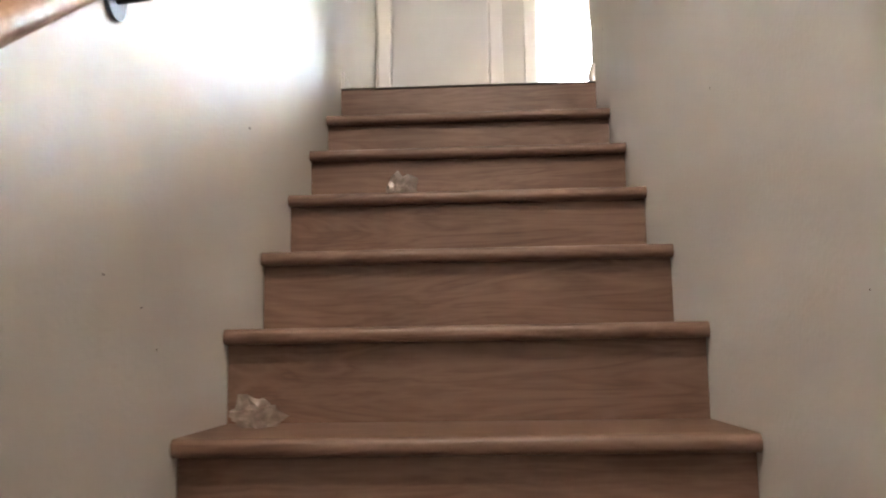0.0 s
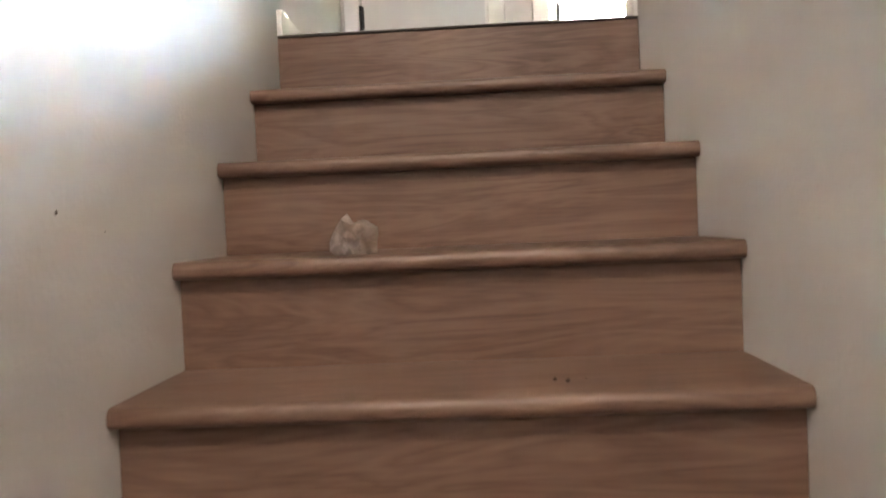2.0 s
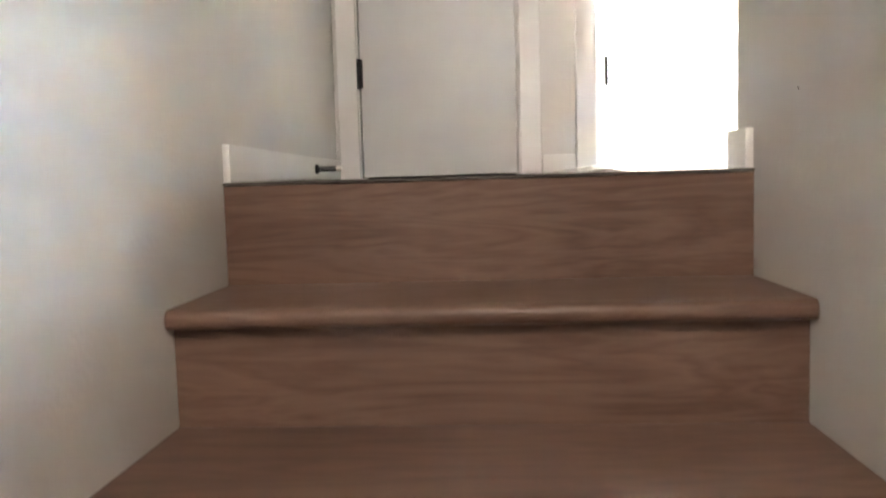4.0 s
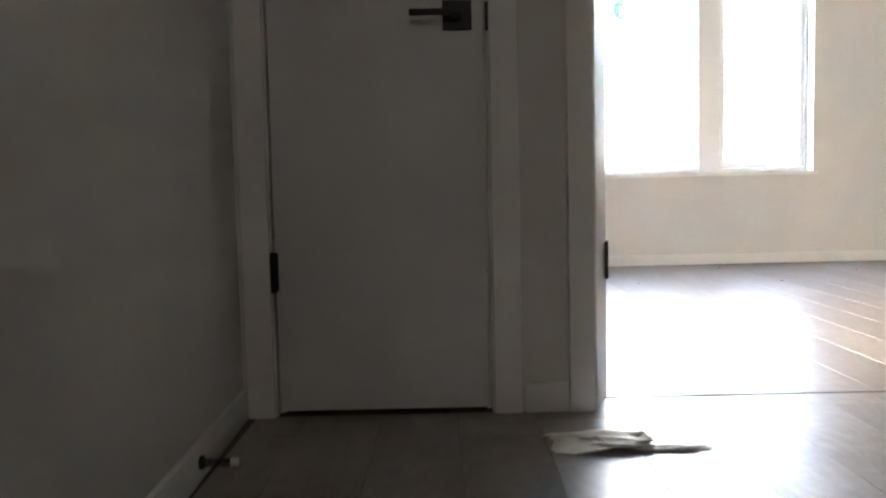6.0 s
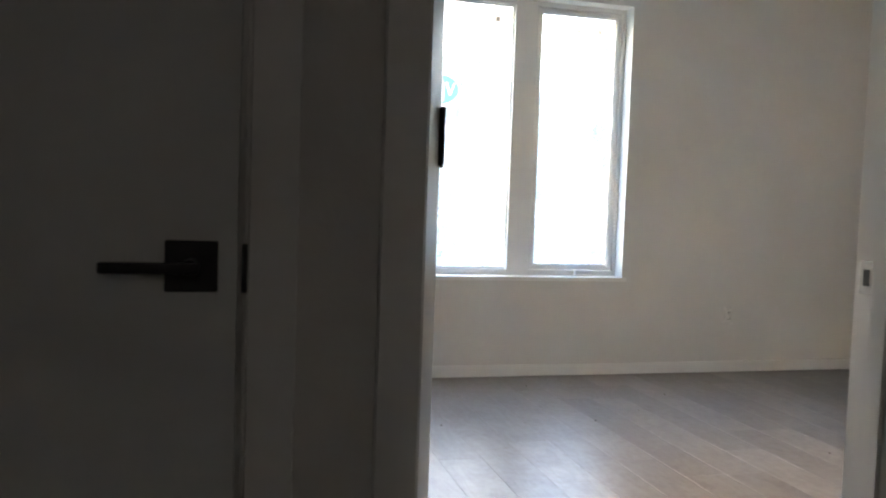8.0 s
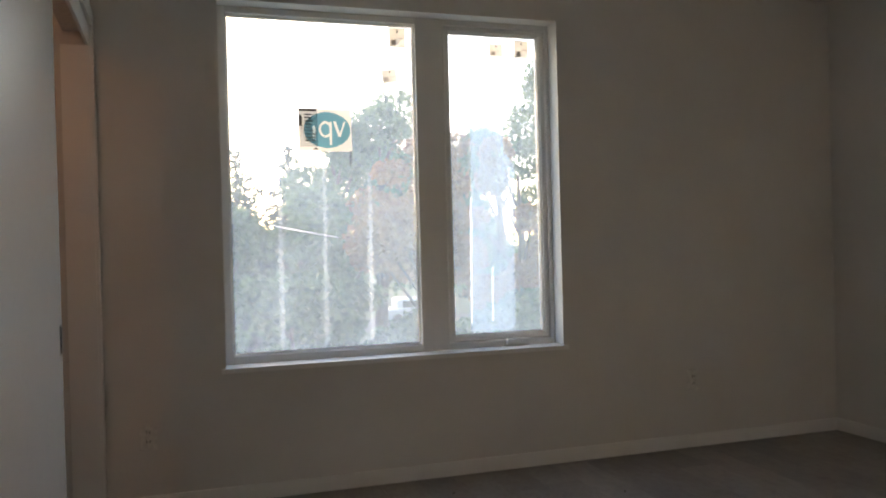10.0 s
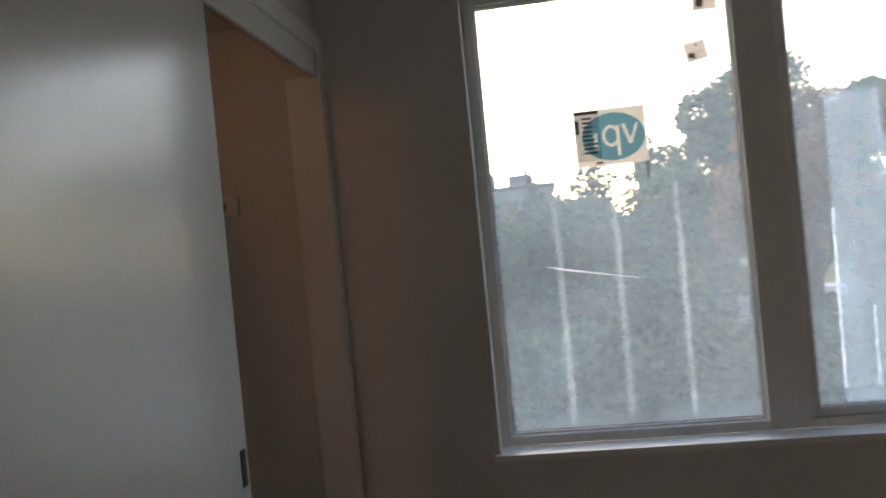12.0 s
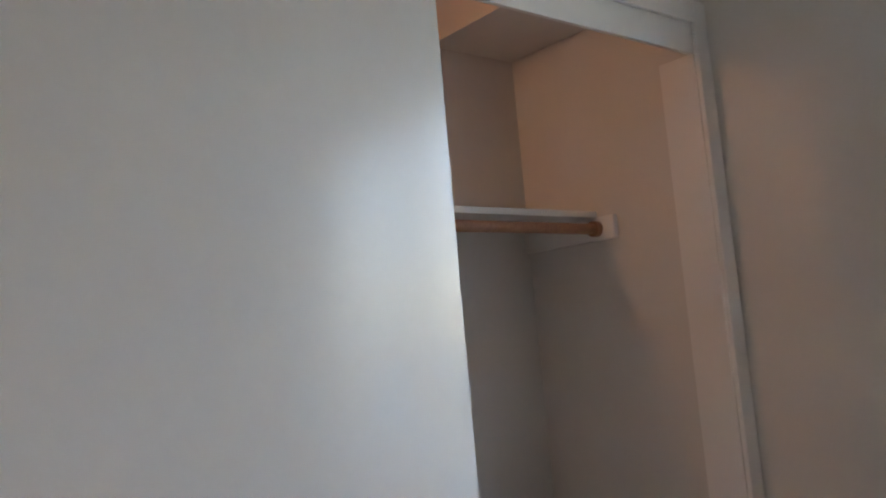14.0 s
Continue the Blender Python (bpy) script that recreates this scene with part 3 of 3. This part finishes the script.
def closet_trim():
    c = tagged(thing("trim_closet", "white casing and track fascia around the closet opening", "trim"), kind="structure")
    part("fascia", boxes([(0.672, XL - 0.002, CY0, CY1, 1.985, CZ)], 0.0015), TRIM, c)
    part("track", boxes([(0.585, 0.668, CY0, CY1, 2.045, CZ)], 0.001), STEEL, c)
    part("jamb", boxes([(XL - 0.112, XL + 0.002, CY1 - 0.014, CY1, 0, 1.985)], 0.001), TRIM, c)
    part("jamb", boxes([(XL - 0.112, XL + 0.002, CY0, CY0 + 0.014, 0, 1.985)], 0.001), TRIM, c)
    part("casing", boxes([(XL, XL + 0.014, CY1 - 0.008, Y2 - 0.004, 0.07, CZ + 0.06)], 0.002), TRIM, c)
    part("casing", boxes([(XL, XL + 0.014, CY0 - 0.06, CY0 + 0.008, 0, CZ + 0.06)], 0.002), TRIM, c)
    part("casing", boxes([(XL, XL + 0.014, CY0 + 0.008, CY1 - 0.008, CZ - 0.006, CZ + 0.06)], 0.002), TRIM, c)


closet_trim()


def shelf_and_rod():
    s = thing("closet_shelf", "white closet shelf resting on wall cleats", "shelf")
    part("board", boxes([(CB + 0.001, 0.285, CY0 - 0.09, CY1 - 0.002, 1.597, 1.617)], 0.0015), TRIM, s)
    part("cleat", boxes([(CB + 0.001, 0.36, CY1 - 0.02, CY1 - 0.001, 1.525, 1.596)], 0.001), TRIM, s)
    r = thing("closet_rod", "round reddish wooden hanging rod below the closet shelf", "rod")
    part("rod", tubes(((0.295, CY0 - 0.09, 1.560), (0.295, CY1 - 0.024, 1.560), 0.0165), sides=24), ROD, r)
    part("socket", tubes(((0.295, CY1 - 0.042, 1.560), (0.295, CY1 - 0.0205, 1.560), 0.024), sides=24), ROD, r, "wooden rod socket on the side wall")


shelf_and_rod()


def closet_lamp():
    l = thing("closet_light", "small warm globe lamp on the closet ceiling", "lamp")
    part("base", tubes(((0.1, 2.4, CEILING - 0.03), (0.1, 2.4, CEILING), 0.06), sides=24), TRIM, l)
    bm = bmesh.new()
    bmesh.ops.create_uvsphere(bm, u_segments=20, v_segments=12, radius=0.055, matrix=Matrix.Translation((0.1, 2.4, CEILING - 0.08)))
    part("globe", bm, BULB, l)


closet_lamp()
_cl = new("closet_lamp_light", bpy.data.lights.new("closet_lamp_light", "POINT"))
_cl.data.energy, _cl.data.color, _cl.data.shadow_soft_size = 0.8, (1.0, 0.48, 0.25), 0.06
_cl.location = (0.1, 2.4, CEILING - 0.16)


def outlet(x, z):
    o = thing("wall_outlet", "white duplex wall outlet near the floor", "outlet", "outlets under the window")
    part("plate", boxes([(x - 0.035, x + 0.035, Y2 - 0.006, Y2, z - 0.057, z + 0.057)], 0.002), PLATE, o)
    for dz in (-0.02, 0.02):
        soc = part("socket", boxes([(x - 0.016, x + 0.016, Y2 - 0.0085, Y2 - 0.006, z + dz - 0.014, z + dz + 0.014)], 0.001), PLATE, o)
        part("slots", boxes([(x - 0.008, x - 0.005, Y2 - 0.0095, Y2 - 0.008, z + dz - 0.005, z + dz + 0.006), (x + 0.005, x + 0.008, Y2 - 0.0095, Y2 - 0.008, z + dz - 0.005, z + dz + 0.006)]), SLOT, soc)


outlet(0.872, 0.325)
outlet(3.62, 0.36)


# ---- added stairwell lamp, out of view, to brighten the flight ----
def stair_fill_lamp():
    l = thing("stair_fill_fixture", "added unseen round white ceiling lamp over the stairs", "lamp")
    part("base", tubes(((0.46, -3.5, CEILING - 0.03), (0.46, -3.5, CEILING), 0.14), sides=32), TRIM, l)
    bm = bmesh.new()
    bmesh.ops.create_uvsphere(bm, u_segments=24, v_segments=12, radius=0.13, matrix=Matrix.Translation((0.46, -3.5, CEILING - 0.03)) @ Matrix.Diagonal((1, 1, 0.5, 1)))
    part("diffuser", bm, FILL_OPAL, l)


stair_fill_lamp()
# fill light of that assumed lamp
_sl = new("stair_fill_light", bpy.data.lights.new("stair_fill_light", "POINT"))
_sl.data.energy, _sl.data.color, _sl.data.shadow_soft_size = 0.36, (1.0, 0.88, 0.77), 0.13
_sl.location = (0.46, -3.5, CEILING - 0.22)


# ---- litter ----
def crumple(name, size, centre, seed, material, label, flat=0.4, n=26):
    rng = random.Random(seed)
    bm = bmesh.new()
    bmesh.ops.create_icosphere(bm, subdivisions=3, radius=0.5)
    nz = Vector((seed * 3.1, seed * 1.7, 0))
    for v in bm.verts:
        d = noise.noise(v.co * 3.2 + nz) * 0.75 + noise.noise(v.co * 8 + nz) * 0.3
        v.co *= 1 + d
        v.co.z = max(v.co.z * flat + 0.12, 0.0)
        v.co.x, v.co.y, v.co.z = v.co.x * size[0] + centre[0], v.co.y * size[1] + centre[1], v.co.z * size[2] + centre[2]
    for f in bm.faces:
        f.smooth = False
    me = bpy.data.meshes.new(name)
    bm.to_mesh(me)
    bm.free()
    me.materials.append(material)
    return tagged(new(name, me), label, "litter")


crumple("plastic_wrap", (0.07, 0.05, 0.17), (0.29, -0.72, -0.54), 3, WRAP, "crumpled clear plastic scrap lying on a stair tread")
crumple("plastic_wrap", (0.085, 0.06, 0.17), (0.075, -1.33, -1.08), 8, WRAP, "crumpled clear plastic wrapper in the corner of a stair tread")
crumple("paper_scrap", (0.2, 0.09, 0.06), (0.765, 0.945, 0.0), 5, CARD, "crumpled white paper scrap on the landing floor", 0.5)
crumple("paper_scrap", (0.16, 0.035, 0.02), (0.9, 0.91, 0.0), 11, CARD, "flat torn strip of pale paper on the floor", 0.4)


def crumbs():
    bm = bmesh.new()
    rng = random.Random(7)
    spots = [(0.37, -1.14, -0.9, 9, 0.03), (0.31, -1.12, -0.9, 2, 0.01), (0.62, -0.94, -0.72, 4, 0.03)]
    for x, y, z, n, r in spots:
        for k in range(n):
            s = rng.uniform(0.0012, 0.004)
            bmesh.ops.create_icosphere(bm, subdivisions=1, radius=s, matrix=Matrix.Translation((x + rng.gauss(0, r), y + rng.gauss(0, r * 0.4), z + s * 0.4)))
    tagged(part("dirt_crumbs", bm, DUST), "dark crumbs of dirt on the stair treads", "dirt", kind="stuff")
    bm = bmesh.new()
    for k in range(9):
        s = rng.uniform(0.002, 0.006)
        bmesh.ops.create_icosphere(bm, subdivisions=1, radius=s, matrix=Matrix.Translation((rng.uniform(1.3, 4.3), rng.uniform(1.8, 4.4), s * 0.3)))
    tagged(part("floor_debris", bm, DUST), "scattered small dark debris on the bedroom floor", "debris", kind="stuff")


crumbs()


def wall_marks():
    bm = bmesh.new()
    rng = random.Random(19)
    for x, side in ((0.0004, 0), (SW - 0.0004, 1)):
        for k in range(7):
            y = rng.uniform(-2.2, -0.1)
            z = RISE / GOING * y + rng.uniform(0.12, 0.7)
            bmesh.ops.create_icosphere(bm, subdivisions=1, radius=rng.uniform(0.0012, 0.0035), matrix=Matrix.Translation((x, y, z)) @ Matrix.Diagonal((0.3, 1, 1, 1)))
    tagged(part("wall_marks", bm, DUST), "tiny dark nicks on the stairwell walls", "marks", kind="stuff")


wall_marks()

# ---- outside ----
G = -3.4
structure("ground", boxes([(-400, 400, Y2 + 0.5, 900, G - 0.5, G)]), GRASS, "rough green lawn reaching to the horizon", "ground")
structure("road", boxes([(-200, 200, 42, 49, G, G + 0.03)]), ASPHALT, "grey asphalt road behind the trees", "road")


def leaf_cloud(name, lobes, count, size, material, seed, parent):
    rng = np.random.default_rng(seed)
    vs, fs = [], []
    weights = np.array([l[3] * l[4] for l in lobes])
    pick = rng.choice(len(lobes), count, p=weights / weights.sum())
    d = rng.normal(size=(count, 3))
    d /= np.linalg.norm(d, axis=1)[:, None]
    rad = rng.uniform(0.45, 1.08, count) ** 0.7
    tilt = rng.normal(size=(count, 2, 3))
    for k in range(count):
        x, y, z, r, h = lobes[pick[k]]
        c = np.array((x, y, z)) + d[k] * rad[k] * (r, r, h)
        u = tilt[k, 0] / np.linalg.norm(tilt[k, 0])
        w = np.cross(u, tilt[k, 1])
        w /= np.linalg.norm(w)
        s = size * rng.uniform(0.6, 1.4)
        i = len(vs)
        vs += [tuple(c - u * s), tuple(c + w * s * 0.55), tuple(c + u * s), tuple(c - w * s * 0.55)]
        fs.append((i, i + 1, i + 2, i + 3))
    me = bpy.data.meshes.new(name)
    me.from_pydata(vs, [], fs)
    me.materials.append(material)
    ob = new(name, me)
    ob.parent = parent
    return ob


def broadleaf(x, y, h, spread, material, seed, label, count=5200, low=0.28):
    rng = random.Random(seed)
    t = thing("tree", label, "tree", "trees behind the house", (0, 0, 0))
    bm = tubes(((x, y, G), (x + 0.2, y, G + h * 0.5), h * 0.03, h * 0.02), ((x + 0.2, y, G + h * 0.5), (x + 0.1, y, G + h * 0.85), h * 0.02, h * 0.006), sides=8)
    lobes = []
    for k in range(13):
        a, f = rng.uniform(0, math.tau), rng.uniform(low, 0.97)
        rr = spread * math.sin(min(1, (1.12 - f) * 1.7) * 1.4) * rng.uniform(0.35, 0.9)
        tip = (x + rr * math.cos(a), y + rr * math.sin(a), G + h * f)
        tube(bm, (x + 0.1, y, G + h * max(0.15, f - 0.25)), tip, h * 0.009, h * 0.002, 6)
        s = spread * rng.uniform(0.26, 0.48)
        lobes.append((*tip, s, s * rng.uniform(0.6, 0.95)))
    part("trunk", bm, BARK, t)
    leaf_cloud("crown", lobes, count * 2, 0.12, material, seed, t)


def conifer(x, y, h, spread, seed, label, count=9000):
    t = thing("tree", label, "tree", "trees behind the house", (0, 0, 0))
    part("trunk", tubes(((x, y, G), (x, y, G + h), h * 0.022, h * 0.003), sides=8), BARK, t)
    rng = random.Random(seed)
    lobes = []
    for k in range(34):
        f = 0.1 + 0.88 * k / 33
        a = k * 2.4
        rr = spread * (1.02 - f) * rng.uniform(0.35, 0.8)
        s = spread * (1.03 - f) * 0.5 + 0.14
        lobes.append((x + rr * math.cos(a), y + rr * math.sin(a), G + h * f - 0.1 * s, s, s * 0.55))
    leaf_cloud("crown", lobes, count + 3000, 0.115, LEAF_PINE, seed, t)


conifer(3.3, 34, 8.5, 3.3, 21, "dark green conifer with pointed top behind the house")
broadleaf(6.9, 33, 9.2, 2.3, LEAF_GREEN, 50, "tall rounded tree with dense green leaves", low=0.2)
conifer(5.8, 37, 9.0, 2.6, 22, "dark green conifer with pointed top behind the house")
broadleaf(7.4, 24, 1.7, 1.7, LEAF_GREEN, 47, "low shrub on the lawn below the window", 2600)
broadleaf(9.6, 29, 1.7, 1.8, LEAF_GREEN, 48, "low shrub on the lawn below the window", 2600)
broadleaf(4.0, 35, 6.2, 2.6, LEAF_GREEN, 49, "rounded green leafy tree behind the house")
conifer(0.9, 40, 7.6, 2.8, 23, "dark green conifer behind the house")
broadleaf(8.8, 33, 10.2, 3.3, LEAF_GREEN, 31, "tall rounded tree with dense green leaves", low=0.44)
broadleaf(8.4, 26, 7.8, 2.5, LEAF_RUST, 44, "broad tree with thinning rust-brown autumn leaves", 3600, low=0.5)
broadleaf(11.6, 35, 9.4, 3.2, LEAF_RUST, 45, "broad tree with rust-brown autumn leaves", low=0.4)
broadleaf(4.9, 29, 6.0, 2.8, LEAF_GREEN, 32, "rounded green leafy tree below the window")
broadleaf(2.4, 30, 5.6, 2.6, LEAF_GREEN, 33, "rounded green leafy tree below the window")
broadleaf(14.4, 34, 9.6, 2.8, LEAF_GREEN, 34, "tall tree with dense green leaves", low=0.3)
broadleaf(12.3, 27, 8.0, 2.2, LEAF_RUST, 46, "tall tree with sparse autumn leaves", 3800, low=0.25)
broadleaf(17.6, 34, 12.2, 3.0, LEAF_GREEN, 35, "very tall leafy tree beside the house", low=0.25)
broadleaf(-1.6, 36, 6.5, 3.4, LEAF_GREEN, 36, "rounded green leafy tree below the window")
broadleaf(-5.5, 40, 6.8, 3.8, LEAF_GREEN, 37, "rounded green leafy tree behind the house")
broadleaf(0.6, 33, 5.2, 2.8, LEAF_GREEN, 43, "rounded green leafy tree behind the house")
broadleaf(20.5, 36, 10.6, 3.2, LEAF_GREEN, 38, "broad green leafy tree behind the house")
broadleaf(12.4, 24, 3.1, 2.0, LEAF_GREEN, 39, "low leafy tree below the window")
broadleaf(3.6, 22, 3.4, 2.3, LEAF_GREEN, 40, "low bushy tree below the window", 4200)
broadleaf(8.2, 19, 2.6, 2.1, LEAF_GREEN, 41, "low bushy tree below the window", 4200)
broadleaf(0.6, 20, 2.6, 2.0, LEAF_GREEN, 42, "low bushy tree below the window", 4200)


def far_building():
    """Flat-roofed block beyond the trees, with two stair heads on its roof."""
    b = thing("apartment_building", "distant grey flat-roofed building rising behind the trees", "building")
    x0, x1, y0, y1, top = -11.0, 2.2, 66.0, 76.0, G + 8.6
    part("wall", boxes([(x0, x1, y0, y1, G, top)]), RENDERED, b)
    part("roof", boxes([(x0 - 0.2, x1 + 0.2, y0 - 0.2, y1 + 0.2, top, top + 0.3)], 0.05), ASPHALT, b, "flat dark roof slab")
    for xa, xb, h in ((-4.6, -2.5, 1.5), (-1.3, 0.6, 1.2)):
        part("roof_housing", boxes([(xa, xb, y0 + 1, y0 + 4, top + 0.3, top + h)], 0.04), RENDERED, b)
        part("flue", tubes(((xa + 1.4, y0 + 2, top + h), (xa + 1.4, y0 + 2, top + h + 0.6), 0.2), sides=10), STEEL, b)
    for level in range(3):
        for k in range(6):
            wx, wz = x0 + 1.0 + 2.1 * k, G + 1.0 + 2.7 * level
            w = part("window", boxes([(wx, wx + 1.1, y0 - 0.05, y0 + 0.02, wz, wz + 1.4)], 0.02), RENDERED, b)
            part("window_pane", boxes([(wx + 0.08, wx + 1.02, y0 - 0.07, y0 - 0.051, wz + 0.08, wz + 1.32)]), CARGLASS, w)


far_building()


def hedge():
    rng = random.Random(5)
    lobes = [(-40 + 2.3 * k, 62 + rng.uniform(-3, 3), G + rng.uniform(1.2, 3.4), rng.uniform(1.6, 2.8), rng.uniform(1.6, 3.2)) for k in range(52)]
    ob = leaf_cloud("far_woods", lobes, 16000, 0.3, LEAF_GREEN, 77, None)
    tagged(ob, "hazy far belt of green woods", "woods", kind="stuff")


hedge()


def car(x, y):
    c = thing("car", "white parked car seen between the trees", "car")
    bm = boxes([(x - 2.1, x + 2.1, y - 0.85, y + 0.85, G + 0.35, G + 0.95)], 0.16, 3)
    part("body", bm, CARPAINT, c)
    cab = boxes([(x - 1.3, x + 1.1, y - 0.75, y + 0.75, G + 0.9, G + 1.5)], 0.2, 3)
    part("cabin", cab, CARPAINT, c)
    part("side_window", boxes([(x - 1.0, x + 0.8, y - 0.765, y - 0.74, G + 1.0, G + 1.35)], 0.01), CARGLASS, c, "dark car window")
    for wx in (-1.3, 1.3):
        for wy in (-0.8, 0.8):
            part("wheel", tubes(((x + wx, y + wy - 0.1, G + 0.33), (x + wx, y + wy + 0.1, G + 0.33), 0.33), sides=24), TYRE, c)


car(13.8, 45.0)


# ---- floor planks ----
def planks():
    w, length, gap = 0.178, 1.22, 0.0008
    rng = random.Random(12)
    full = {}
    def piece(x0, x1, y0, y1):
        key = (round(x1 - x0, 3), round(y1 - y0, 3))
        if key not in full:
            bm = boxes([(0, key[0], 0, key[1], -0.006, 0)])
            top = [e for e in bm.edges if all(v.co.z > -0.001 for v in e.verts)]
            bmesh.ops.bevel(bm, geom=top, offset=0.0004, segments=1, affect="EDGES")
            full[key] = mesh_of("plank", bm, PLANK)
        ob = new("plank", full[key])
        ob.location = (x0, y0, 0)
        ob.parent = floor
    def field(xa, xb, ya, yb, start):
        x, col = xa - start, 0
        while x < xb:
            x0, x1 = max(x, xa), min(x + w - gap, xb)
            y = ya - rng.uniform(0.1, 1.0)
            while y < yb:
                y0, y1 = max(y, ya), min(y + length - gap, yb)
                if x1 - x0 > 0.012 and y1 - y0 > 0.012:
                    piece(x0, x1, y0, y1)
                y += length
            x += w
    field(0.0, SW + 0.12, 0.03, Y1, 0.06)
    field(SW + 0.12, HX, HY, Y1, 0.03)
    field(DX0, DX1, Y1, Y1B - 0.036, 0.02)
    field(DX0, DX1, Y1B - 0.027, Y1B, 0.02)
    field(XL, XR, Y1B, Y2, 0.05)
    field(CB, XL, CY0 - 0.1, CY1, 0.05)


planks()
